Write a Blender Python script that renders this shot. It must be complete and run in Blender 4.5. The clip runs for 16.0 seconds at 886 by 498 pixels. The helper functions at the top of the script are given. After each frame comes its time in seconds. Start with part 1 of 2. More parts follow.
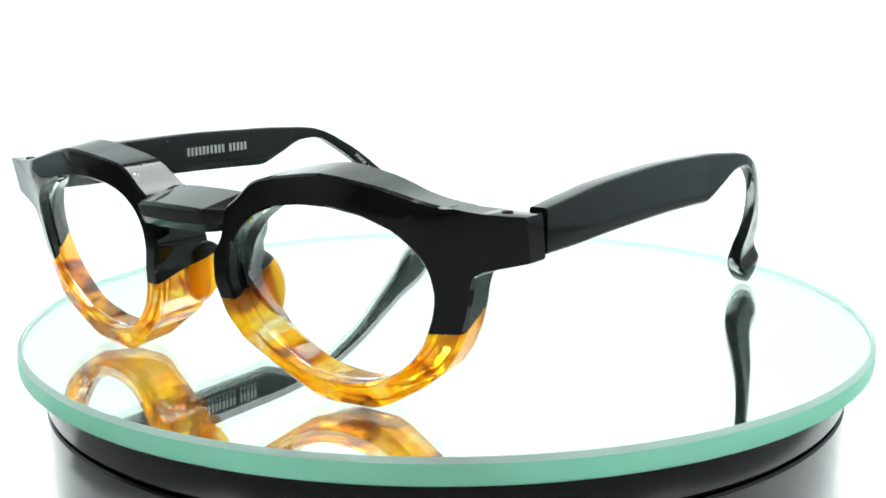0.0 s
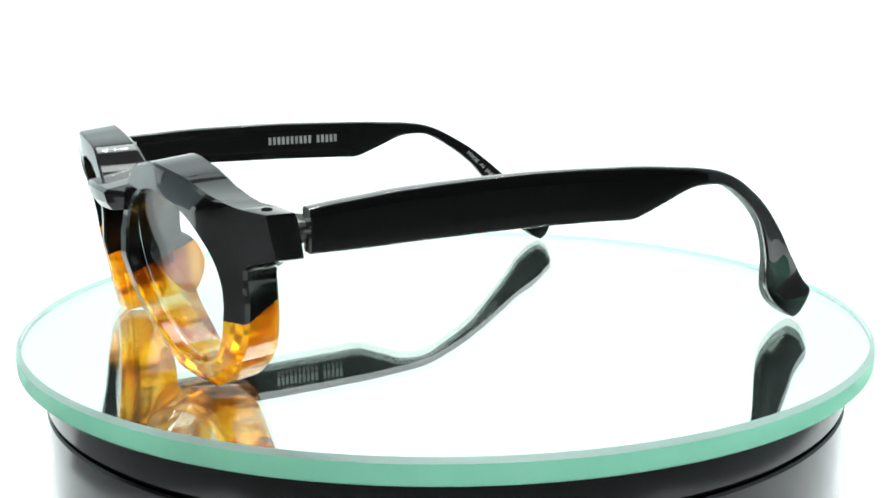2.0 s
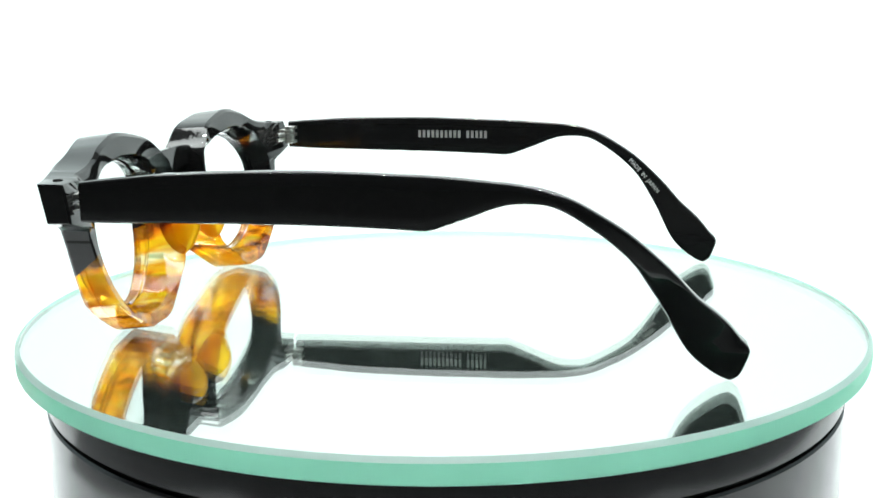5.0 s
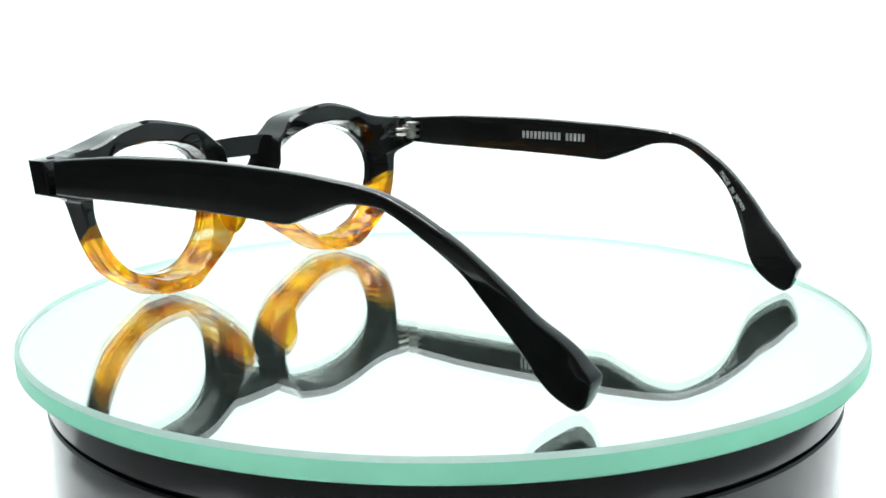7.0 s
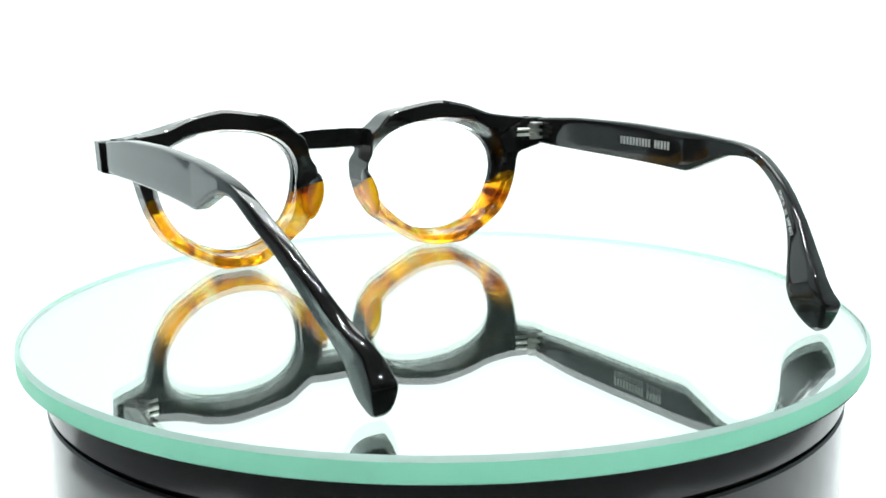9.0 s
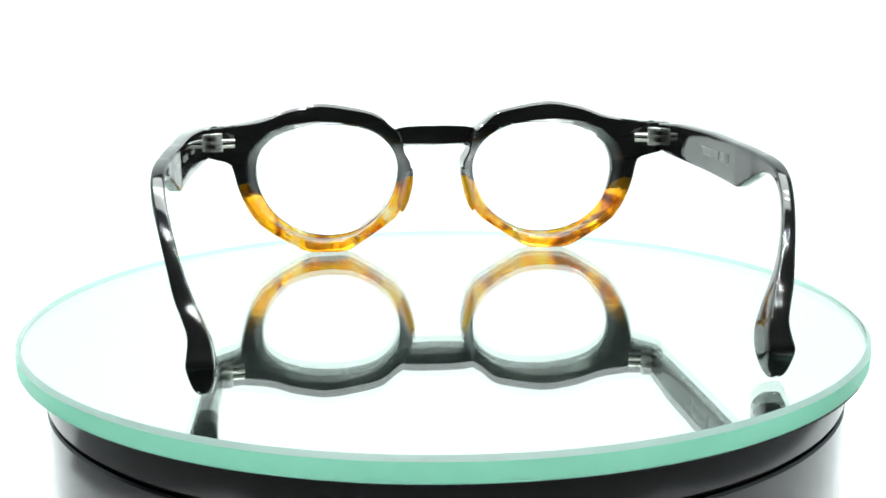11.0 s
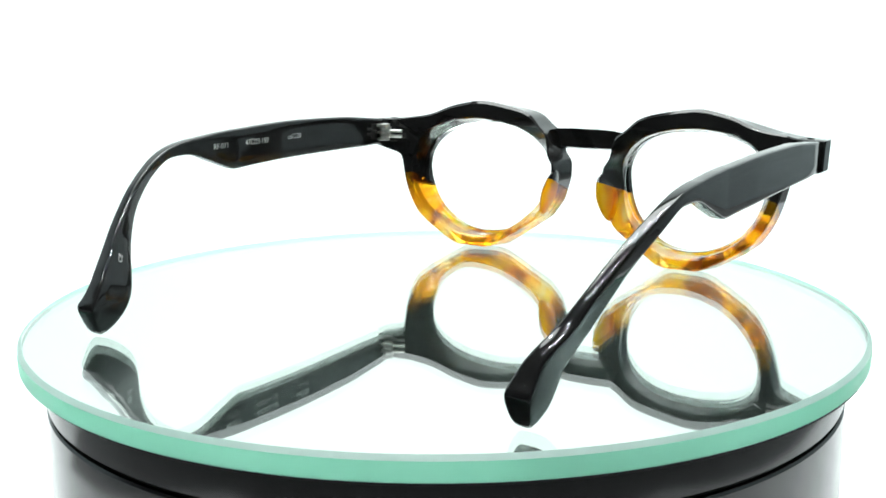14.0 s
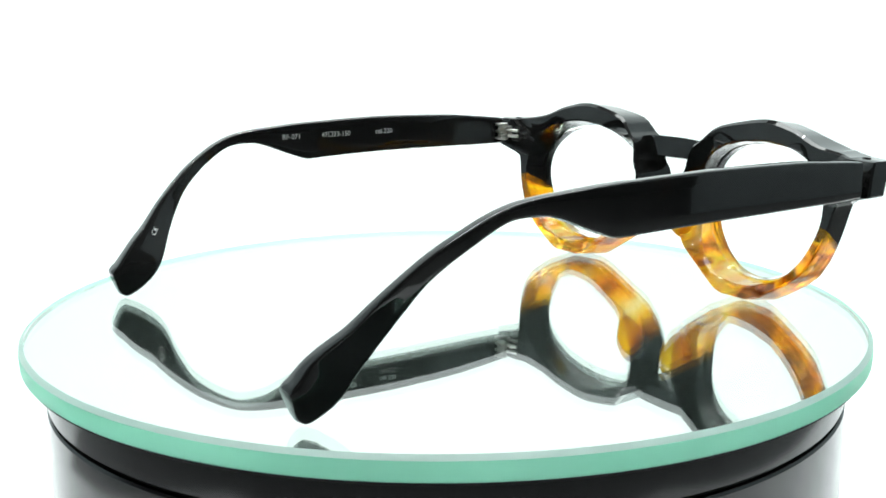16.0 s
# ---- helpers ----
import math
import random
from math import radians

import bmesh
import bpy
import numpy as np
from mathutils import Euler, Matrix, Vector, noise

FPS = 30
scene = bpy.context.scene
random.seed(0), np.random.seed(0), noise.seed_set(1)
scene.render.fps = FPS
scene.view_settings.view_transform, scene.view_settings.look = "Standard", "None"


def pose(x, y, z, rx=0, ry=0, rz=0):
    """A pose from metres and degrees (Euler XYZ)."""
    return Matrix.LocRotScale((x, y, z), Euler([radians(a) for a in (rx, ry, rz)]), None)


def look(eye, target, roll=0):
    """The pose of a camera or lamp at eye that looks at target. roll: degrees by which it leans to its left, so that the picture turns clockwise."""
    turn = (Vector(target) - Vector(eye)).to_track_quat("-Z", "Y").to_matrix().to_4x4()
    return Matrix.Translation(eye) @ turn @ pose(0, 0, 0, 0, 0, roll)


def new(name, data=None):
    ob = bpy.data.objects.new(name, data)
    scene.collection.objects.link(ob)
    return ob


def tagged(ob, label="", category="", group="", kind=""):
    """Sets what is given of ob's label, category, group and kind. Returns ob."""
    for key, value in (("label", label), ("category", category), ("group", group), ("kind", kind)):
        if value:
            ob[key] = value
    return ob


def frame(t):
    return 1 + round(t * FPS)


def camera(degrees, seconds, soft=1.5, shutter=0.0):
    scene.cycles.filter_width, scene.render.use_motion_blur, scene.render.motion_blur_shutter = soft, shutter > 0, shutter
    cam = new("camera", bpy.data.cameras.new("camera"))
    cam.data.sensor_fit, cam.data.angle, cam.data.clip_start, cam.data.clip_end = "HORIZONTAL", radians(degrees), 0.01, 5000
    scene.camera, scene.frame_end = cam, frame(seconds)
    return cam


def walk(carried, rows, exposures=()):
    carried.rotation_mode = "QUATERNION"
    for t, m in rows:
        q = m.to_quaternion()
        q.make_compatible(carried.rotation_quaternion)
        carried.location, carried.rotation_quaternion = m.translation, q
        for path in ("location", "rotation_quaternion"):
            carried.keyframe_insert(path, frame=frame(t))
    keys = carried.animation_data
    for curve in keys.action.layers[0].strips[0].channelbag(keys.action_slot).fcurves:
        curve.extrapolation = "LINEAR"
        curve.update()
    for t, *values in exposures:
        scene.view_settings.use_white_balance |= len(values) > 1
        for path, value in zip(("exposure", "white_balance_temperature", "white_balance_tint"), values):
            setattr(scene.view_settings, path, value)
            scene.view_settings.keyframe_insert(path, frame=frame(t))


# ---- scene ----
# ---- camera: it stands still before a turning plate ----
LENS = 43.142
cam = camera(LENS, 16.0, 1.7)
EYE = Vector((0.0, -0.2710, 0.0694))
TILT, PAN, LEAN = radians(11.548), radians(0.094), -0.361
AIM = EYE + Vector((-math.sin(PAN) * math.cos(TILT), math.cos(PAN) * math.cos(TILT), -math.sin(TILT)))
walk(cam, [(0.0, look(EYE, AIM, LEAN)), (16.0, look(EYE, AIM, LEAN))])

# ---- light: a lit white photo tent, open to a dim room on the camera's side ----
world = bpy.data.worlds.new("dim_room")
scene.world = world
world.use_nodes = True
world.node_tree.nodes["Background"].inputs["Color"].default_value = (0.5, 0.55, 0.6, 1)
world.node_tree.nodes["Background"].inputs["Strength"].default_value = 0.02


def panel(name, eye, target, sx, sy, watts, colour):
    data = bpy.data.lights.new(name, "AREA")
    data.shape, data.size, data.size_y, data.energy, data.color = "RECTANGLE", sx, sy, watts, colour
    ob = new(name, data)
    ob.matrix_world = look(eye, target)
    return tagged(ob, "unseen soft fill lamp added above and behind the turntable", "lamp", kind="structure")


# unseen fill lamp, added for soft grey streaks on the black facets
panel("overhead_fill", (0.0, 0.21, 0.58), (0, 0.20, 0), 0.66, 0.30, 5.0, (0.93, 1.0, 0.985))


def led_strips():
    """Two double rows of bright diodes in the roof of the tent, on thin white bars."""
    emit = bpy.data.materials.new("bright_diode")
    emit.use_nodes = True
    b = emit.node_tree.nodes["Principled BSDF"]
    b.inputs["Emission Color"].default_value = (0.95, 1.0, 1.0, 1)
    b.inputs["Emission Strength"].default_value = 1250
    for y in (-0.10, 0.13):
        bm = bmesh.new()
        for i in range(26):
            m = Matrix.Translation((-0.27 + 0.045 * (i // 2), y + 0.03 * (i % 2), 0.545)) @ Matrix.Diagonal((1, 1, 0.3, 1))
            bmesh.ops.create_icosphere(bm, subdivisions=2, radius=0.003, matrix=m)
        me = bpy.data.meshes.new("led_strip")
        bm.to_mesh(me)
        bm.free()
        me.materials.append(emit)
        tagged(new("led_strip", me), "double row of bright white diodes under the tent roof", "lamp", kind="structure")


led_strips()

MM = 0.001
CX, CZ = 34.5, 22.5  # middle of a lens
TURN = -12.595  # degrees each second, seen from above clockwise


# ---- materials ----
def material(name):
    m = bpy.data.materials.new(name)
    m.use_nodes = True
    nt = m.node_tree
    return m, nt, nt.nodes["Principled BSDF"]


def node(nt, kind, **values):
    n = nt.nodes.new(kind)
    for k, v in values.items():
        n.inputs[k.replace("_", " ")].default_value = v
    return n


def ramp(nt, fac, stops):
    n = nt.nodes.new("ShaderNodeValToRGB")
    while len(n.color_ramp.elements) < len(stops):
        n.color_ramp.elements.new(0.5)
    for e, (p, c) in zip(n.color_ramp.elements, stops):
        e.position, e.color = p, (*c, 1)
    nt.links.new(fac, n.inputs["Fac"])
    return n.outputs["Color"]


def math_node(nt, op, a, b):
    n = nt.nodes.new("ShaderNodeMath")
    n.operation = op
    for i, v in enumerate((a, b)):
        if isinstance(v, (int, float)):
            n.inputs[i].default_value = v
        else:
            nt.links.new(v, n.inputs[i])
    return n.outputs[0]


def coords(nt):
    return nt.nodes.new("ShaderNodeTexCoord").outputs["Object"]


def noise_tex(nt, vec, scale, detail=3.0, rough=0.5, distort=0.0):
    n = node(nt, "ShaderNodeTexNoise", Scale=scale, Detail=detail, Roughness=rough, Distortion=distort)
    nt.links.new(vec, n.inputs["Vector"])
    return n.outputs["Fac"]


def bump(nt, bsdf, height, strength, distance):
    n = node(nt, "ShaderNodeBump", Strength=strength, Distance=distance)
    nt.links.new(height, n.inputs["Height"])
    nt.links.new(n.outputs["Normal"], bsdf.inputs["Normal"])


def black_nodes(nt, bsdf, vec):
    """Polished black acetate with hidden dark-brown clouds and a faint hand-polished wave."""
    cloud = noise_tex(nt, vec, 55, 3, 0.55, 0.6)
    col = ramp(nt, cloud, [(0.0, (0.0078, 0.0080, 0.0080)), (0.66, (0.0082, 0.0082, 0.0080)), (0.76, (0.022, 0.011, 0.005)), (1.0, (0.026, 0.013, 0.006))])
    nt.links.new(col, bsdf.inputs["Base Color"])
    rough = ramp(nt, noise_tex(nt, vec, 260, 4, 0.6), [(0.3, (0.04,) * 3), (0.8, (0.085,) * 3)])
    nt.links.new(rough, bsdf.inputs["Roughness"])
    bsdf.inputs["IOR"].default_value = 1.49
    mask = ramp(nt, noise_tex(nt, vec, 42, 2), [(0.5, (0.0,) * 3), (0.64, (1.0,) * 3)])
    smear = math_node(nt, "MULTIPLY", mask, noise_tex(nt, vec, 620, 2, 0.5))
    bump(nt, bsdf, math_node(nt, "ADD", noise_tex(nt, vec, 120, 2, 0.4), math_node(nt, "MULTIPLY", smear, 0.8)), 0.25, 0.0001)


def acetate_black():
    m, nt, b = material("black_acetate")
    black_nodes(nt, b, coords(nt))
    return m


def acetate_amber(name="amber_acetate", even=False):
    """Amber tortoiseshell acetate: clear honey with blocks of yellow, orange and brown."""
    m, nt, amber = material(name)
    vec = coords(nt)
    stretch = nt.nodes.new("ShaderNodeMapping")
    stretch.inputs["Rotation"].default_value = (0.5, 0.35, 0.6)
    stretch.inputs["Scale"].default_value = (1.0, 0.5, 1.25)
    nt.links.new(vec, stretch.inputs["Vector"])
    patch = noise_tex(nt, stretch.outputs[0], 92, 1.8, 0.5, 0.8)
    stops = [(0.0, (0.04, 0.010, 0.003)), (0.375, (0.14, 0.030, 0.005)), (0.41, (0.62, 0.14, 0.006)), (0.445, (0.98, 0.38, 0.010)), (0.50, (1.0, 0.66, 0.014)), (0.55, (1.0, 0.50, 0.012)), (0.59, (0.88, 0.31, 0.02)), (0.63, (1.0, 0.58, 0.07)), (0.67, (1.0, 0.82, 0.44)), (1.0, (1.0, 0.90, 0.66))]
    if even:
        stops = [(0.0, (0.95, 0.50, 0.02)), (0.45, (1.0, 0.64, 0.03)), (0.6, (1.0, 0.74, 0.06)), (1.0, (1.0, 0.80, 0.12))]
    col = ramp(nt, patch, stops)
    nt.links.new(col, amber.inputs["Base Color"])
    for k, v in (("Roughness", 0.05), ("IOR", 1.49), ("Transmission Weight", 0.95)):
        amber.inputs[k].default_value = v
    bump(nt, amber, noise_tex(nt, vec, 140, 2, 0.4), 0.2, 0.0001)
    haze = nt.nodes.new("ShaderNodeBsdfTranslucent")
    nt.links.new(col, haze.inputs["Color"])
    mix = nt.nodes.new("ShaderNodeMixShader")
    mix.inputs[0].default_value = 0.5 if even else 0.17
    nt.links.new(amber.outputs[0], mix.inputs[1])
    nt.links.new(haze.outputs[0], mix.inputs[2])
    nt.links.new(mix.outputs[0], nt.nodes["Material Output"].inputs["Surface"])
    return m


def simple(name, colour, rough, metal=0.0, grain=0.0, scale=400):
    m, nt, b = material(name)
    vec = coords(nt)
    dark = tuple(c * 0.82 for c in colour)
    nt.links.new(ramp(nt, noise_tex(nt, vec, scale, 4), [(0.3, dark), (0.7, colour)]), b.inputs["Base Color"])
    b.inputs["Roughness"].default_value, b.inputs["Metallic"].default_value = rough, metal
    if grain:
        bump(nt, b, noise_tex(nt, vec, scale * 2, 3), grain, 0.00005)
    return m


def clear_lens():
    m, nt, b = material("clear_lens")
    for k, v in (("Base Color", (0.995, 1.0, 0.997, 1)), ("Roughness", 0.0), ("IOR", 1.15), ("Specular IOR Level", 0.2), ("Transmission Weight", 1.0)):
        b.inputs[k].default_value = v
    return m


def plate_glass():
    """Clear float glass; a thin painted veil stands in for glare over dark reflections."""
    m, nt, b = material("plate_glass")
    for k, v in (("Base Color", (0.875, 0.95, 0.915, 1)), ("Roughness", 0.0), ("IOR", 1.52), ("Transmission Weight", 1.0)):
        b.inputs[k].default_value = v
    veil = nt.nodes.new("ShaderNodeBsdfDiffuse")
    veil.inputs["Color"].default_value = (0.58, 0.76, 0.68, 1)
    film = ramp(nt, noise_tex(nt, coords(nt), 45, 5, 0.6), [(0.3, (0.008,) * 3), (0.75, (0.017,) * 3)])
    mix = nt.nodes.new("ShaderNodeMixShader")
    nt.links.new(film, mix.inputs[0])
    nt.links.new(b.outputs[0], mix.inputs[1])
    nt.links.new(veil.outputs[0], mix.inputs[2])
    nt.links.new(mix.outputs[0], nt.nodes["Material Output"].inputs["Surface"])
    return m


def mirror():
    m, nt, b = material("silvered_back")
    for k, v in (("Base Color", (0.94, 0.97, 0.955, 1)), ("Roughness", 0.0), ("Metallic", 1.0)):
        b.inputs[k].default_value = v
    return m


def glass_edge(name, colour, rough, clear):
    m, nt, b = material(name)
    vec = coords(nt)
    dark = tuple(c * 0.93 for c in colour)
    nt.links.new(ramp(nt, noise_tex(nt, vec, 30, 4), [(0.35, dark), (0.65, colour)]), b.inputs["Base Color"])
    for k, v in (("Roughness", rough), ("IOR", 1.5), ("Transmission Weight", clear)):
        b.inputs[k].default_value = v
    return m


def lit_edge():
    """Ground glass edge that passes on, tinted green, the light that travels inside the plate."""
    m, nt, b = material("green_glass_edge")
    tint = ramp(nt, noise_tex(nt, coords(nt), 30, 4), [(0.35, (0.42, 0.96, 0.74)), (0.65, (0.46, 0.99, 0.78))])
    nt.links.new(tint, b.inputs["Base Color"])
    b.inputs["Roughness"].default_value = 0.14
    inner = nt.nodes.new("ShaderNodeBsdfTranslucent")
    nt.links.new(tint, inner.inputs["Color"])
    mix = nt.nodes.new("ShaderNodeMixShader")
    mix.inputs[0].default_value = 0.72
    nt.links.new(b.outputs[0], mix.inputs[1])
    nt.links.new(inner.outputs[0], mix.inputs[2])
    nt.links.new(mix.outputs[0], nt.nodes["Material Output"].inputs["Surface"])
    return m


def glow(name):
    """Diffusing fabric, lit by added emission: brightest in the middle, bluer towards its borders."""
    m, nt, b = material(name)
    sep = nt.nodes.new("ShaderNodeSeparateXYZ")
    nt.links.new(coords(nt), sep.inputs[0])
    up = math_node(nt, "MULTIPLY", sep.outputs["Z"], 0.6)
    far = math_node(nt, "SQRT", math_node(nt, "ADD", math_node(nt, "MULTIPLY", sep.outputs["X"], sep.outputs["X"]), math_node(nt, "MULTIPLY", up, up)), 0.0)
    # falloff of light across the wall, put into the emission colour
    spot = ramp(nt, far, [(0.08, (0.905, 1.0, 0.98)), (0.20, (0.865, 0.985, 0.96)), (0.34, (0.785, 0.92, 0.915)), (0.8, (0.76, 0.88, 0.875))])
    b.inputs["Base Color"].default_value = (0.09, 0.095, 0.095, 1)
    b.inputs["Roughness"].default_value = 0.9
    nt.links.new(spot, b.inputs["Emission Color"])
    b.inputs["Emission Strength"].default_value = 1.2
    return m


BLACK, AMBER, LENSMAT = acetate_black(), acetate_amber(), clear_lens()
HONEY = acetate_amber("honey_acetate", True)
GLASS, SILVER = plate_glass(), mirror()
EDGE, ARRIS = lit_edge(), glass_edge("ground_glass_arris", (0.50, 0.72, 0.64), 0.5, 0.45)
DRUM = simple("black_gloss_plastic", (0.010, 0.010, 0.011), 0.16, grain=0.05)
GROOVE = simple("dark_gap", (0.003, 0.003, 0.003), 0.7)
STEEL = simple("hinge_steel", (0.78, 0.77, 0.74), 0.38, 1.0)
FAINT = simple("worn_print", (0.50, 0.51, 0.50), 0.5)
PRINT = simple("white_print", (0.68, 0.69, 0.68), 0.5)
FABRIC = glow("emissive_tent_fabric")
PAPER = simple("white_paper", (0.86, 0.87, 0.87), 0.7, scale=60)
# grey stands in for dimmer light on the added wings
DIM_WING = simple("dim_wing_grey", (0.34, 0.39, 0.40), 0.85, scale=80)
TABLE = simple("dark_table", (0.19, 0.193, 0.193), 0.6, scale=30)
WALLPAINT = simple("dim_room_paint", (0.46, 0.47, 0.48), 0.9, scale=5)


# ---- mesh helpers ----
def finish(ob, angle=32, bevel=0.0):
    me = ob.data
    for p in me.polygons:
        p.use_smooth = True
    me.set_sharp_from_angle(angle=radians(angle))
    if bevel:
        b = ob.modifiers.new("soft_edges", "BEVEL")
        b.width, b.segments, b.limit_method, b.angle_limit, b.harden_normals = bevel, 3, "ANGLE", radians(30), True
    return ob


def part(name, bm, mat, parent=None, label="", angle=32, bevel=0.0, outward=True):
    if outward:
        bmesh.ops.recalc_face_normals(bm, faces=bm.faces)
    me = bpy.data.meshes.new(name)
    bm.to_mesh(me)
    bm.free()
    me.materials.append(mat)
    ob = new(name, me)
    ob.parent = parent
    if label:
        ob["label"] = label
    return finish(ob, angle, bevel)


def loft(bm, rings, closed=False, caps=True):
    """Skin a row of equally long rings of points (in mm)."""
    vs = [[bm.verts.new(Vector(p) * MM) for p in r] for r in rings]
    n = len(vs[0])
    for i in range(len(vs) if closed else len(vs) - 1):
        a, b = vs[i], vs[(i + 1) % len(vs)]
        for j in range(n):
            bm.faces.new((a[j], a[(j + 1) % n], b[(j + 1) % n], b[j]))
    if caps and not closed:
        bm.faces.new(vs[0][::-1])
        bm.faces.new(vs[-1])
    return bm


def lathe(bm, profile, segments=180, closed=True):
    """Turn a profile of (radius, z) in mm about the upright axis."""
    rings = []
    for i in range(segments):
        a = 2 * math.pi * i / segments
        rings.append([(r * math.cos(a), r * math.sin(a), z) for r, z in profile])
    vs = [[bm.verts.new(Vector(p) * MM) for p in r] for r in rings]
    n = len(profile)
    for i in range(segments):
        a, b = vs[i], vs[(i + 1) % segments]
        for j in range(n if closed else n - 1):
            bm.faces.new((a[j], a[(j + 1) % n], b[(j + 1) % n], b[j]))
    return bm


def box(bm, x0, x1, y0, y1, z0, z1):
    r = bmesh.ops.create_cube(bm, size=1)
    for v in r["verts"]:
        v.co = Vector(((x0 if v.co.x < 0 else x1), (y0 if v.co.y < 0 else y1), (z0 if v.co.z < 0 else z1))) * MM
    return bm


def rod(bm, a, b, r, n=14):
    a, b = Vector(a), Vector(b)
    d = (b - a).normalized()
    u = d.orthogonal().normalized()
    w = d.cross(u)
    return loft(bm, [[p + (u * math.cos(2 * math.pi * i / n) + w * math.sin(2 * math.pi * i / n)) * r for i in range(n)] for p in (a, b)])


# the slanted joint between the black and the amber sheet, on the temple side and on the nose side of a rim (point, normal)
JOINTS = ((Vector((59.3, -2.2, 17.2)), Vector((0.35, -0.85, 1.0))), (Vector((11.0, -12.0, 18.5)), Vector((0.0, -0.33, 1.0))))


def joint_half(bm, upper):
    """Keep what lies above or below the joint (the wearer's left half)."""
    bmesh.ops.recalc_face_normals(bm, faces=bm.faces)
    for k, (co, no) in enumerate(JOINTS):
        faces = [f for f in bm.faces if (f.calc_center_median().x > CX * MM) == (k == 0)]
        if not faces:
            continue
        edges = {e for f in faces for e in f.edges}
        verts = {v for f in faces for v in f.verts}
        bmesh.ops.bisect_plane(bm, geom=[*verts, *edges, *faces], dist=1e-7, plane_co=co * MM, plane_no=no, clear_inner=upper, clear_outer=not upper)
    if upper:
        bmesh.ops.holes_fill(bm, edges=[e for e in bm.edges if e.is_boundary], sides=0)
    return bm


def flip(bm):
    """Mirror to the wearer's other side."""
    for v in bm.verts:
        v.co.x = -v.co.x
    bmesh.ops.reverse_faces(bm, faces=bm.faces)
    return bm


# ---- setting: room, table sheet, tent ----
def room():
    bm = bmesh.new()
    bmesh.ops.create_cube(bm, size=1)
    for v in bm.verts:
        v.co = Vector((v.co.x * 3.6, v.co.y * 3.6, v.co.z * 2.6 + 0.5))
    ob = part("wall_room", bm, WALLPAINT)
    tagged(ob, "dim plain walls of the room behind the camera", "wall", kind="structure")


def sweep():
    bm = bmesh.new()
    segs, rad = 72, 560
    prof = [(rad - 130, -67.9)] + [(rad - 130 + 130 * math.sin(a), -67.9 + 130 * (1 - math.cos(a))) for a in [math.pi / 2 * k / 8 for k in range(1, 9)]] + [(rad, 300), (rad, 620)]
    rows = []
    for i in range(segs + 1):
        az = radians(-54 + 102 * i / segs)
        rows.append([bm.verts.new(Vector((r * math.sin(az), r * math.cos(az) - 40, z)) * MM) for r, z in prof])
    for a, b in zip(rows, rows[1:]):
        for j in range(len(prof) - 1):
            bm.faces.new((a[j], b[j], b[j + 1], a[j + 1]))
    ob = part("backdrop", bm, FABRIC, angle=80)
    tagged(ob, "white fabric wall of the photo tent, its light put in as emission", "backdrop", kind="structure")
    # unseen wings, added so the black temples reflect a grey side
    for name, a0, a1 in (("wing_west", -54, -84), ("wing_east", 48, 106)):
        rows = []
        bm = bmesh.new()
        for dr in (0, 6):
            for i in range(13):
                az = radians(a0 + (a1 - a0) * i / 12)
                r = rad + dr - 1
                rows.append([bm.verts.new(Vector((r * math.sin(az), r * math.cos(az) - 40, z)) * MM) for z in (-67.9, 620)])
        for k in (0, 13):
            for i in range(12):
                bm.faces.new((rows[k + i][0], rows[k + i + 1][0], rows[k + i + 1][1], rows[k + i][1]))
        for i in range(12):
            bm.faces.new((rows[i][1], rows[i + 1][1], rows[i + 14][1], rows[i + 13][1]))
        for i in (0, 12):
            bm.faces.new((rows[i][0], rows[i][1], rows[i + 13][1], rows[i + 13][0]))
        tagged(part(name, bm, DIM_WING, angle=80), "unseen grey wing added beside the tent for side reflections", "tent wall", kind="structure")
    bm = bmesh.new()
    box(bm, -900, 900, -900, 900, -96, -70)
    ob = part("table", bm, TABLE, bevel=0.002)
    tagged(ob, "dark grey table top under the photo tent", "table", kind="structure")
    outline = [(-170, -170), (170, -170), (185, -110), (230, 0), (330, 250), (400, 420), (-400, 420), (-480, 300), (-520, 60), (-175, 20)]
    bm = loft(bmesh.new(), [[(x, y, z) for x, y in outline] for z in (-70, -68)])
    ob = part("floor", bm, PAPER)
    tagged(ob, "white paper sheet lying under the turntable", "floor", kind="structure")


room()
sweep()


# ---- turntable and plate ----
def turntable():
    top = new("turntable")
    tagged(top, "glossy black plastic display turntable with a seam round it", "turntable")
    bm = lathe(bmesh.new(), [(0.5, -5.4), (93.9, -5.4), (94.7, -6.2), (94.9, -7.2), (94.9, -13.8), (94.6, -14.2), (0.5, -14.2)])
    part("rotor", bm, DRUM, top, angle=25)
    bm = lathe(bmesh.new(), [(0.5, -14.2), (93.6, -14.2), (93.6, -15.1), (0.5, -15.1)])
    part("seam", bm, GROOVE, top)
    bm = lathe(bmesh.new(), [(0.5, -15.1), (94.6, -15.1), (95.0, -15.6), (95.3, -62.0), (94.0, -65.0), (0.5, -65.0)])
    part("base", bm, DRUM, top, angle=25)
    for i in range(4):
        a = radians(45 + 90 * i)
        bm = rod(bmesh.new(), (75 * math.cos(a), 75 * math.sin(a), -65), (75 * math.cos(a), 75 * math.sin(a), -68), 8)
        part("foot", bm, GROOVE, top)


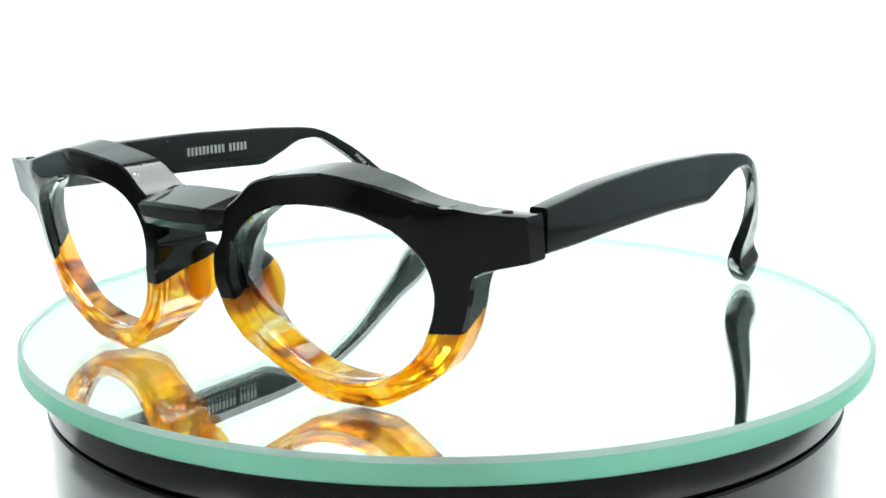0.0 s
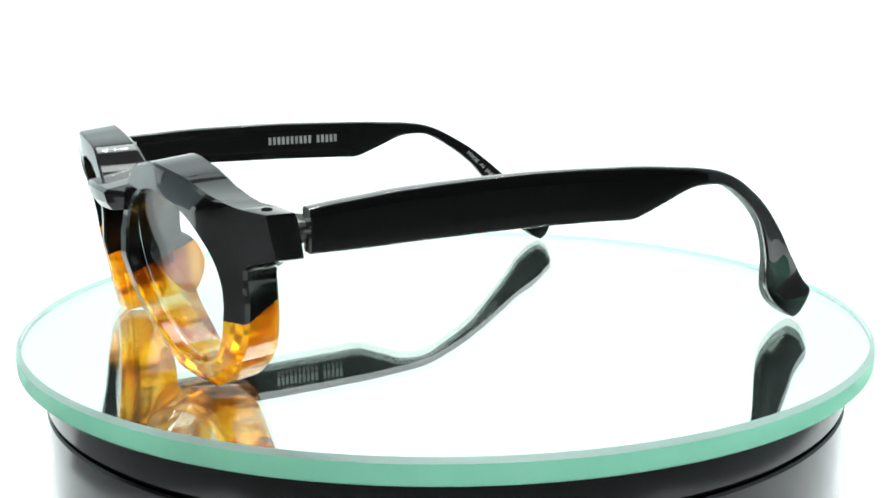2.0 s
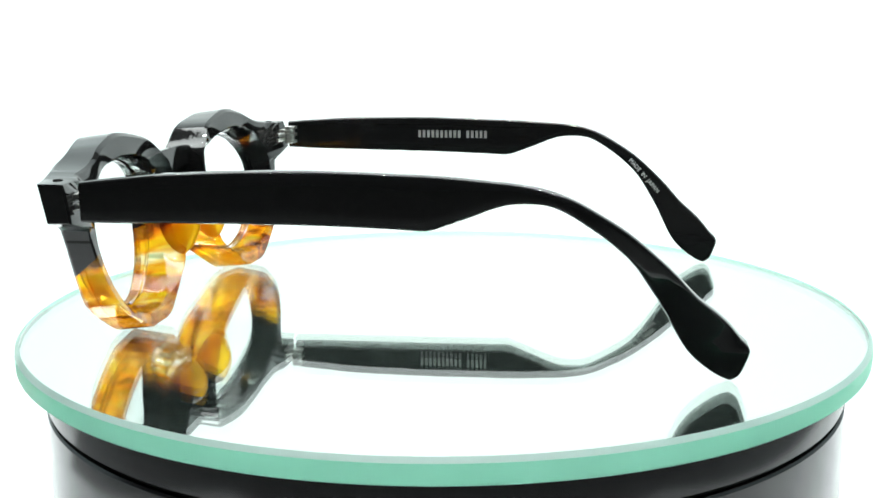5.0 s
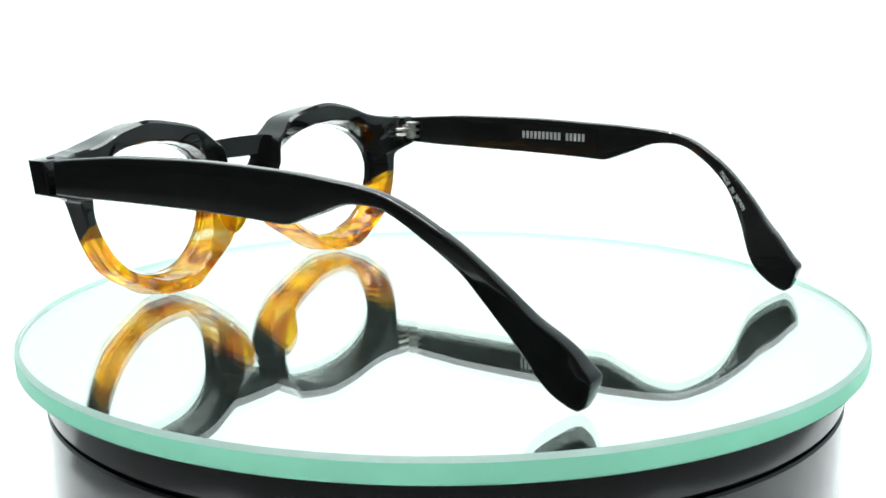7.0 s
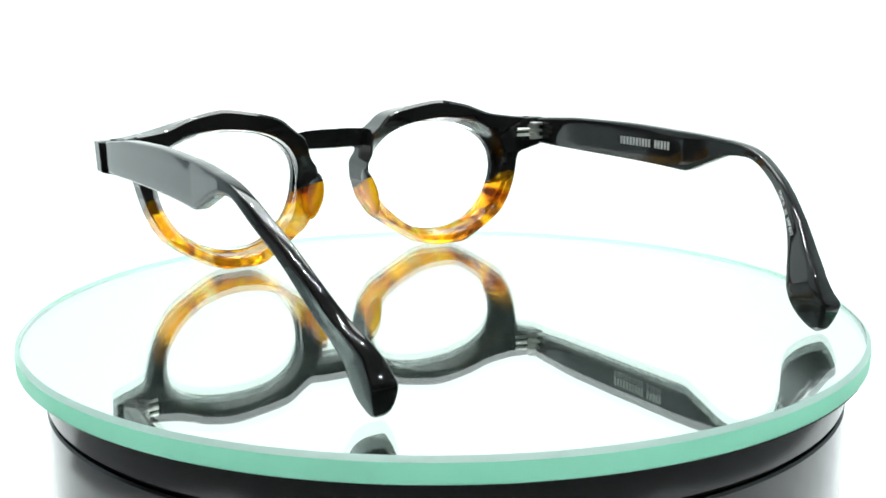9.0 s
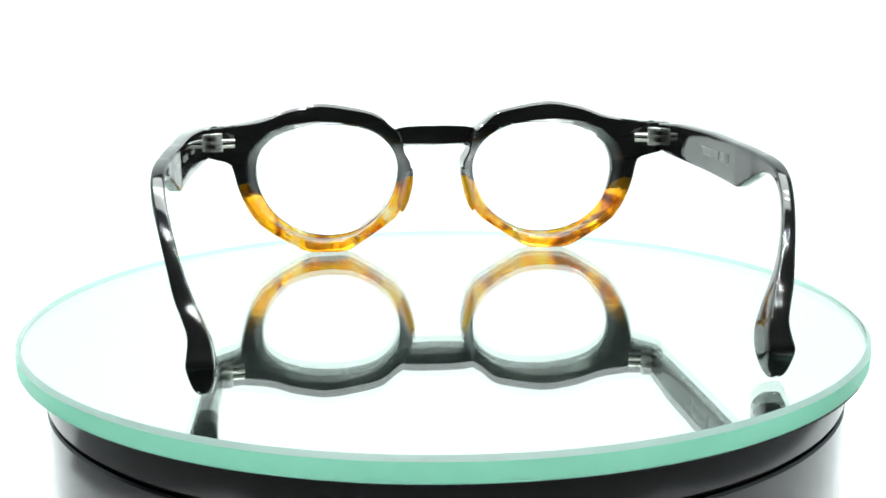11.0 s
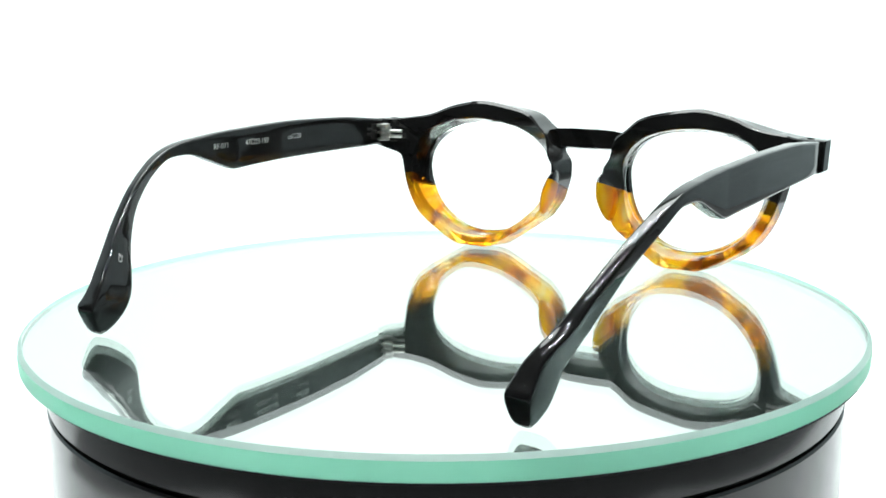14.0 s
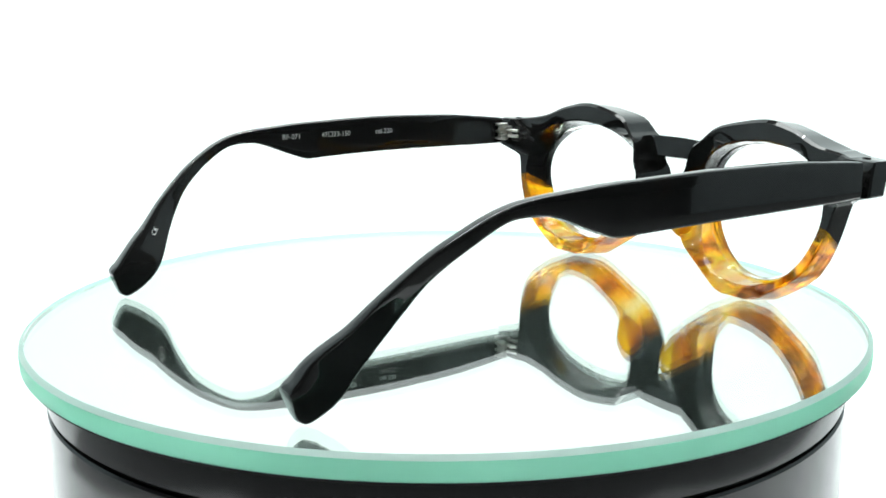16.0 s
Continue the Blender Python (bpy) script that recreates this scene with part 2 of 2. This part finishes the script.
def glass_plate():
    top = new("mirror_plate")
    tagged(top, "round mirror plate of clear glass with a green edge", "mirror plate")
    ox, oy = 0.20, -0.56
    def disc(r, z):
        bm = bmesh.new()
        vs = [bm.verts.new(Vector((ox + r * math.cos(a), oy + r * math.sin(a), z)) * MM) for a in [2 * math.pi * i / 256 for i in range(256)]]
        bm.faces.new(vs)
        return bm
    def band(r0, z0, r1, z1):
        bm = lathe(bmesh.new(), [(r0, z0), (r1, z1)], 256, closed=False)
        for v in bm.verts:
            v.co += Vector((ox, oy, 0)) * MM
        return bm
    part("glass_face", disc(99.15, 0.0), GLASS, top)
    part("silver_back", disc(99.3, -4.25), SILVER, top, "silvered mirror back")
    part("arris", band(99.15, 0.0, 100.2, -0.85), ARRIS, top, "ground bevel of the glass")
    bm = lathe(bmesh.new(), [(100.2, -0.85), (100.3, -2.5), (100.2, -4.4)], 256, closed=False)
    for v in bm.verts:
        v.co += Vector((ox, oy, 0)) * MM
    part("edge", bm, EDGE, top, "pale green glass edge")
    part("lower_arris", band(100.2, -4.4, 99.6, -5.0), EDGE, top)
    bm = lathe(bmesh.new(), [(0.5, -4.4), (99.2, -4.4), (99.2, -5.3), (0.5, -5.3)], 128)
    part("backing_paint", bm, GROOVE, top)
    return top


turntable()
PLATE = glass_plate()

# ---- eyeglasses: x to the wearer's left, y to the back, z up, in mm ----
OUTER = [(71.0, 30.8), (71.0, 38.7), (64.5, 38.8), (60.0, 39.2), (57.0, 39.8), (54.0, 40.6), (45.0, 43.3), (38.0, 44.8), (34.5, 45.1), (30.0, 44.6), (23.0, 43.3), (18.6, 42.2), (16.6, 41.0),
         (13.5, 38.0), (11.0, 36.2), (10.1, 33.0), (9.9, 30.7), (9.3, 29.2), (8.3, 27.9), (7.9, 26.4), (8.2, 22.0), (9.5, 15.4), (12.6, 10.4),
         (17.4, 6.9), (22.4, 3.4), (26.0, 1.0), (29.0, 0.2), (38.5, 0.2), (41.2, 1.1), (44.4, 2.8), (50.0, 6.2), (54.3, 9.6), (57.0, 13.6), (58.8, 17.5), (60.0, 21.4), (60.9, 25.6), (61.5, 27.6), (63.0, 28.7)]
INNER = [(55.9, 23.6), (55.6, 28.4), (54.0, 32.1), (49.7, 35.8), (43.4, 38.2), (36.1, 39.2), (29.0, 38.9), (22.7, 37.7), (18.3, 35.9), (14.7, 33.1),
         (12.5, 29.8), (11.5, 26.0), (11.7, 22.4), (12.9, 17.8), (15.2, 13.4), (19.4, 9.1), (24.5, 5.9), (28.7, 4.8), (33.5, 4.4), (38.9, 5.0), (44.5, 7.1), (49.1, 10.4), (52.4, 14.3), (54.8, 19.3)]


def polar(points):
    pts = sorted((math.atan2(z - CZ, x - CX), math.hypot(x - CX, z - CZ)) for x, z in points)
    th = [p[0] for p in pts]
    rr = [p[1] for p in pts]
    th = [th[-1] - 2 * math.pi] + th + [th[0] + 2 * math.pi]
    rr = [rr[-1]] + rr + [rr[0]]
    pos = [(r * math.cos(t), r * math.sin(t)) for t, r in zip(th, rr)]

    def radius(a):
        a = (a + math.pi) % (2 * math.pi) - math.pi
        for (t0, p0), (t1, p1) in zip(zip(th, pos), zip(th[1:], pos[1:])):
            if t0 <= a <= t1:
                # where the ray meets the chord
                dx, dz = p1[0] - p0[0], p1[1] - p0[1]
                c, s = math.cos(a), math.sin(a)
                den = c * dz - s * dx
                return (p0[0] * dz - p0[1] * dx) / den if abs(den) > 1e-9 else math.hypot(*p0)
        return rr[0]
    return radius


R_OUT, R_IN = polar(OUTER), polar(INNER)


def smooth_radius(f, a, w):
    return sum(f(a + w * k) * g for k, g in zip((-2, -1, 0, 1, 2), (0.1, 0.2, 0.4, 0.2, 0.1)))


def y_front(x, z):
    """The front face: leaning forward at the top, bowed forward towards the nose, folded back at the temples."""
    k = abs(x) - 53.0
    low = 0.34 * (k + math.sqrt(k * k + 0.6)) / 2
    k = abs(x) - 37.0
    high = 0.175 * (k + math.sqrt(k * k + 2.0)) / 2
    m = min(1.0, max(0.0, (z - 37.5) / 5))
    wrap = low + (high - low) * m * m * (3 - 2 * m)
    bow = 4.6 * max(0.0, (54 - abs(x)) / 42) ** 1.1 * min(1.0, max(0.0, (42 - z) / 20))
    return -3.4 - 0.2 * z + wrap - bow + 2.6 * max(0.0, (min(abs(x), 60.0) - 12) / 48) ** 2.6


def y_back(x, z):
    return 4.5 - 0.14 * z - 0.2 * max(0.0, z - 37.0) + 1.9 * max(0.0, (abs(x) - 12) / 48) + 1.6 * min(1.0, max(0.0, (abs(x) - 60.5) / 3))


def rim(side, parent):
    rings = []
    # close stations round the corners of the endpiece
    corners = [math.atan2(z - CZ, x - CX) for x, z in OUTER[:4] + OUTER[-3:]]
    angles = [2 * math.pi * i / 220 for i in range(220) if not 0.1 < 2 * math.pi * i / 220 < 0.5] + [0.1 + 0.01 * i for i in range(41)]
    angles = [a for a in angles if min(abs(a - c) for c in corners) > 0.004] + corners
    for a in sorted(angles):
        keyhole = 2.35 < a < 3.35
        ro = smooth_radius(R_OUT, a, 0.0005 if 0.1 < a < 0.46 else min(0.06, 0.0005 + (a - 0.46) / 2.4) if 0.4 < a < 1.0 else 0.014 if keyhole else 0.042 if 0.7 < a < 2.3 else 0.022)
        ri = smooth_radius(R_IN, a, 0.05)
        c, s = math.cos(a), math.sin(a)
        low, up = max(0.0, -s), max(0.0, s)
        cf = 0.5 + 1.2 * low * low if not 0.2 < a < 0.6 else 0.06
        rof = ro - 1.1 * up * up if not 0.2 < a < 0.46 else ro - 0.25
        side_out = (1 + c) / 2
        cr = 0.4 + 0.4 * up * up
        # shallow scoop behind the brow
        rob = ro - 0.9 * low - 0.35 * side_out * (1 - up) - 0.7 * math.exp(-((a - 0.80) / 0.2) ** 2)
        rf = ri - 0.2 - 1.2 * side_out * (1 - 0.7 * low) - 0.4 * up
        ri = ri + 1.0 * side_out * (1 - 0.8 * low)
        sect = [(rf + 0.4, 0, 0.0), (rf, 0, 0.5), (rf + 0.1, 3, -0.5), (rf + 0.9, 3, 0.0), (rf + 0.5, 3, 0.5), (ri, 1, -0.6), (ri + 0.5, 1, 0.0),
                ((ri + rob - cr) / 2, 1.5, 0.0), (rob - cr, 2, 0.0), (rob, 2, -cr), (rof, 0, cf), (rof - cf, 0, 0.0), ((rof - cf) * 0.67 + rf * 0.33, 0, 0.0), ((rof - cf) * 0.33 + rf * 0.67, 0, 0.0)]
        ring = []
        for r, f, dy in sect:
            x, z = CX + r * c, CZ + r * s
            front = y_front(x, z)
            flat = max(side_out, up, low)
            inner_back = min((front + 6.2) * (1 - flat) + (y_back(x, z) - 0.3) * flat, y_back(x, z))
            y = front if f == 0 else inner_back if f == 1 else y_back(x, z) if f == 2 else front + 3.1 if f == 3 else 0.5 * (inner_back + y_back(x, z))
            ring.append((x, y + dy, z))
        rings.append(ring)
    for upper in (True, False):
        bm = joint_half(loft(bmesh.new(), rings, closed=True), upper)
        if side < 0:
            flip(bm)
        ob = part("upper_rim" if upper else "lower_rim", bm, BLACK if upper else AMBER, parent, "polished black acetate" if upper else "amber tortoiseshell acetate", angle=28, outward=upper, bevel=0.0003 if upper else 0.0)
        if upper:
            top = ob
    return top


def lens(side, parent):
    """A flat clear lens with a bevelled edge that sits in the groove."""
    n = 120
    rings = []
    for inset, dy in ((0.45, -0.8), (0.0, -0.1), (0.0, 0.1), (0.45, 0.8)):
        ring = []
        for i in range(n):
            a = 2 * math.pi * i / n
            c, s = math.cos(a), math.sin(a)
            r = smooth_radius(R_IN, a, 0.05) + 0.3 - 0.6 * (1 + c) - 0.4 * max(0.0, s) - inset
            x, z = CX + r * c, CZ + r * s
            ring.append((x, -6.0 + 0.11 * x - 0.15 * z + dy, z))
        rings.append(ring)
    bm = loft(bmesh.new(), rings)
    if side < 0:
        flip(bm)
    ob = part("lens", bm, LENSMAT, parent, "clear demonstration lens", angle=25)
    ob.visible_shadow = False
    return ob


def pin_hole(side, parent):
    # rivet hole: a small dark well with a rim
    bm = bmesh.new()
    loft(bm, [[(66.0 + r * math.cos(t), -0.6 + r * math.sin(t), 38.85 + h) for t in [2 * math.pi * i / 24 for i in range(24)]] for r, h in ((0.95, -0.5), (0.95, 0.03), (0.75, 0.03), (0.7, -0.4))])
    if side < 0:
        flip(bm)
    part("pin_hole", bm, GROOVE, parent)


def bridge(parent):
    # half width, forward edge, top, foot
    stations = [(-12.5, -10.4, 35.8, 30.6), (-11.3, -12.2, 36.3, 30.4), (-8.7, -15.6, 36.7, 30.1), (-4.0, -16.0, 36.9, 30.0), (0.0, -16.1, 36.9, 29.9),
                (4.0, -16.0, 36.9, 30.0), (8.7, -15.6, 36.7, 30.1), (11.3, -12.2, 36.3, 30.4), (12.5, -10.4, 35.8, 30.6)]
    rings = []
    for x, yf, zt, zb in stations:
        rings.append([(x, -4.6, zt + 1.0), (x, yf + 0.8, zt - 0.9), (x, yf, zt - 1.6), (x, yf + 0.6, zb + 2.8), (x, yf + 1.6, zb + 1.2), (x, yf + 4.4, zb + 0.9), (x, -8.0, zb + 1.4), (x, -4.6, zb + 2.3)])
    bm = loft(bmesh.new(), rings)
    part("bridge", bm, BLACK, parent, "faceted black keyhole bridge", angle=9, bevel=0.0003)


def nose_pad(side, parent):
    top = None
    for upper in (False, True):
        bm = bmesh.new()
        bmesh.ops.create_uvsphere(bm, u_segments=48, v_segments=28, radius=1)
        for v in bm.verts:
            x, y, z = v.co
            # leaf shape, fuller above, leaning outwards below
            w = 1.0 - 0.25 * max(0, -z)
            v.co = Vector((9.3 + 1.4 * x - 1.6 * z - 0.4 * y, 0.3 + 5.2 * y * w - 0.6 * z, 19.0 + 6.7 * z)) * MM
        joint_half(bm, upper)
        if side < 0:
            flip(bm)
        ob = part("pad_cap" if upper else "nose_pad", bm, BLACK if upper else HONEY, top or parent, "black acetate" if upper else "amber acetate nose pad", angle=60, outward=upper)
        top = top or ob


def hinge(side, parent):
    for i in range(5):
        z0 = 32.2 + 1.06 * i
        bm = rod(bmesh.new(), (64.6, 6.6, z0 + 0.05), (64.6, 6.6, z0 + 0.98), 1.6, 20)
        box(bm, 64.4, 67.6, (6.4, 3.2)[i % 2], (8.4, 6.4)[i % 2], z0 + 0.1, z0 + 0.92)
        if side < 0:
            flip(bm)
        part("hinge_knuckle", bm, STEEL, parent, bevel=0.0001)
    for z in (33.5, 35.1):
        bm = rod(bmesh.new(), (59.8, 4.1, z), (64.4, 5.6, z), 0.5, 12)
        if side < 0:
            flip(bm)
        part("hinge_prong", bm, STEEL, parent)


# station: top (y, z), foot (y, z), outer x, inner x
TEMPLE = [((3.7, 38.9), (3.8, 31.0), 69.3, 66.0), ((8, 39.4), (8, 31.0), 69.4, 65.9), ((14, 40.0), (14, 31.0), 69.4, 65.8), ((24.4, 40.9), (24.2, 31.2), 69.3, 65.6), ((45, 41.6), (45, 31.3), 69.0, 65.6),
          ((58, 41.5), (58, 31.1), 68.8, 65.4), ((67, 41.2), (67, 30.8), 68.6, 65.2), ((71.2, 41.1), (71.0, 30.6), 68.5, 65.1), ((73.2, 41.0), (73.4, 30.8), 68.5, 65.1),
          ((77, 40.8), (76.9, 32.0), 68.5, 65.1), ((81.8, 40.4), (81.7, 33.8), 68.5, 65.1), ((85.2, 40.1), (85, 35.1), 68.5, 65.2), ((88.6, 39.8), (88.6, 36.0), 68.5, 65.2), ((94.4, 38.8), (93.9, 36.0), 68.3, 65.0),
          ((99.4, 36.9), (97.3, 35.0), 67.8, 64.5), ((104.1, 34.1), (101.3, 32.5), 66.8, 63.6), ((109.2, 30.6), (105.8, 29.0), 65.4, 62.2), ((114.2, 26.5), (110.0, 24.9), 63.9, 60.6),
          ((119.1, 22.1), (113.4, 20.1), 62.3, 58.8), ((123.5, 17.5), (116.5, 15.3), 60.7, 56.6), ((127.5, 14.2), (118.7, 11.2), 58.8, 54.6), ((130.2, 11.6), (120.4, 8.3), 57.6, 53.2), ((132.2, 9.2), (122.5, 5.6), 57.5, 52.4),
          ((134.1, 7.0), (125.4, 3.2), 57.6, 52.0), ((133.4, 4.0), (128.2, 1.4), 57.1, 52.2), ((132.6, 1.9), (130.4, 0.4), 56.4, 52.9), ((132.3, 1.2), (131.0, 0.4), 55.6, 54.0)]


def splay(side, y):
    """How much further out the right temple stands than the left one."""
    if side > 0:
        return 0.0
    return 1.3 * min(1.0, max(0.0, y / 55)) * (1.0 - 0.4 * min(1.0, max(0.0, (y - 100) / 30)))


def sag(side, y):
    """How much lower the right temple runs between hinge and ear bend."""
    return 0.0 if side > 0 else -1.45 * math.sin(math.pi * min(1.0, max(0.0, y / 125)))


def reach(y):
    """Lengthening of the drawn temple, most at the hinge."""
    return 1.9 - 0.4 * min(1.0, y / 70) + 0.6 * math.exp(-((y - 108) / 10) ** 2) - 0.7 * min(1.0, max(0.0, (y - 112) / 19))


def temple_stations(side):
    """Stations along a temple: top (y, z), foot (y, z), outer x, inner x, and how fast x falls along y."""
    flat = [(t[0] + reach(t[0]), t[1], b[0] + reach(b[0]), b[1], o + 0.6 * max(0.0, 1 - t[0] / 60), i + 0.3) for t, b, o, i in TEMPLE]
    dense = []
    # smooth stations in between, by Catmull-Rom
    for k in range(len(flat) - 1):
        p0, p1, p2, p3 = flat[max(k - 1, 0)], flat[k], flat[k + 1], flat[min(k + 2, len(flat) - 1)]
        for j in range(4):
            u = j / 4
            dense.append([0.5 * (2 * b + (c - a) * u + (2 * a - 5 * b + 4 * c - d) * u * u + (3 * b - a - 3 * c + d) * u ** 3) for a, b, c, d in zip(p0, p1, p2, p3)])
    dense.append(list(flat[-1]))
    rows = []
    for k, (ty, tz, by, bz, xo, xi) in enumerate(dense):
        before, after = dense[max(k - 2, 0)], dense[min(k + 2, len(dense) - 1)]
        slope = min(0.0, (after[4] - before[4]) / max(0.5, after[0] - before[0]))
        slope = max(-0.45, slope) * (1 - min(1.0, max(0.0, (by - 105) / 14)))
        mid = (ty + by) / 2
        out, drop = splay(side, mid), sag(side, mid)
        back = 0.0 if side > 0 else 0.8 * min(1.0, max(0.0, (ty - 60) / 40)) + 0.3 * min(1.0, max(0.0, (ty - 104) / 28))
        rows.append((ty + back, tz + drop, by + back, bz + drop, xo + out, xi + out, slope))
    return rows


def temple(side, parent):
    rings = []
    for ty, tz, by, bz, xo, xi, slope in temple_stations(side):
        ring = []
        hgt = math.hypot(ty - by, tz - bz)
        wid = abs(xo - xi)
        r = min(0.6, hgt * 0.42, wid * 0.42)
        pts = []
        for cu, cv, a0 in ((wid - r, hgt - r, 0), (r, hgt - r, 90), (r, r, 180), (wid - r, r, 270)):
            for q in (0, 30, 60, 90):
                a = radians(a0 + q)
                pts.append((cu + r * math.cos(a), cv + r * math.sin(a)))
        face = [(r + (hgt - 2 * r) * k / 4) for k in (3, 2, 1)]
        pts = pts[:8] + [(0.0, v) for v in face] + pts[8:] + [(wid, v) for v in face[::-1]]
        dent = 0.5 * math.exp(-((by - 118) / 2.2) ** 2)
        thin = 0.2 * min(1.0, max(0.0, (by - 106) / 10))
        for u, v in pts:
            f = v / hgt
            if u > wid * 0.6:
                u -= dent * max(0.0, 1 - ((f - 0.45) / 0.5) ** 2)
            u = wid / 2 + (u - wid / 2) * (1 - thin * max(0.0, 1 - f) ** 1.5)
            ring.append((xi + (xo - xi) * u / wid + slope * (by - ty) * (1 - f), by + (ty - by) * f, bz + (tz - bz) * f))
        rings.append(ring)
    bm = loft(bmesh.new(), rings)
    if side < 0:
        flip(bm)
    return part("temple", bm, BLACK, parent, "black acetate temple with a curved ear tip", angle=40)


def writing(name, text, size, m, parent):
    """Print of raised letters; m takes the letters' plane to the glasses' space."""
    cu = bpy.data.curves.new(name, "FONT")
    cu.body, cu.size, cu.align_x = text, size * MM, "LEFT"
    tmp = new(name, cu)
    bpy.context.view_layer.update()
    me = bpy.data.meshes.new_from_object(tmp.evaluated_get(bpy.context.evaluated_depsgraph_get()))
    bpy.data.objects.remove(tmp)
    me.transform(m)
    me.materials.clear()
    me.materials.append(PRINT)
    ob = new(name, me)
    ob.parent = parent
    return ob


def frame_of(origin, right, up):
    r, u = Vector(right).normalized(), Vector(up).normalized()
    n = r.cross(u).normalized()
    u = n.cross(r)
    m = Matrix((r, u, n)).transposed().to_4x4()
    m.translation = Vector(origin) * MM
    return m


def eyeglasses():
    top = new("eyeglasses")
    tagged(top, "thick black and amber tortoiseshell acetate eyeglasses standing open", "eyeglasses")
    for side in (1, -1):
        e = rim(side, top)
        lens(side, top)
        pin_hole(side, e)
        hinge(side, e)
        nose_pad(side, top)
    bridge(top)
    left, right = temple(1, top), temple(-1, top)
    def inner_face(side, y):
        st = [((ty + by) / 2, (tz + bz) / 2, xi + slope * (by - ty) / 2) for ty, tz, by, bz, xo, xi, slope in temple_stations(side)]
        for (y0, z0, x0), (y1, z1, x1) in zip(st, st[1:]):
            if y0 <= y <= y1:
                f = (y - y0) / (y1 - y0)
                return Vector((side * (x0 + (x1 - x0) * f - 0.12), y, z0 + (z1 - z0) * f))
    # print inside the wearer's left temple
    for text, y0, y1 in (("RF-071", 81.8, 75.0), ("47\u25a123-150", 69.5, 59.2), ("col.220", 51.8, 44.4)):
        p, q = inner_face(1, y0), inner_face(1, y1)
        p.z = q.z = 36.6
        writing("size_print", text, 2.0, frame_of(p, q - p, (0, 0, 1)), left)
    # print inside the ear tips
    p, q = inner_face(-1, 111.0), inner_face(-1, 121.0)
    d = q - p
    writing("origin_print", "MADE  IN  JAPAN", 1.7, frame_of(p - Vector((0, 0.4, 0.4)), d, (0, 0.72, 0.69)), right)
    p, q = inner_face(1, 122.6), inner_face(1, 120.0)
    writing("mark_print", "CE", 1.9, frame_of(p, q - p, (0, 0.72, 0.69)), left)
    # brand mark inside the other temple, as plain bars
    y = 46.8
    for count, gap in ((10, 1.3), (5, 0)):
        for i in range(count):
            x = inner_face(-1, y + 0.4).x
            bm = box(bmesh.new(), x - 0.2, x + 0.05, y, y + 0.8, 34.2, 36.4)
            part("brand_bar", bm, FAINT, right)
            y += 1.36
        y += gap
    return top


GLASSES = eyeglasses()


def motions():
    base = pose(-42.42 * MM, -51.47 * MM, 0, 0, 0, -36.57)
    times = [0.5 * i for i in range(33)]
    walk(GLASSES, [(t, pose(0, 0, 0, 0, 0, TURN * t) @ base) for t in times])
    walk(PLATE, [(t, pose(0, 0, 0, 0, 0, TURN * t)) for t in times])


motions()
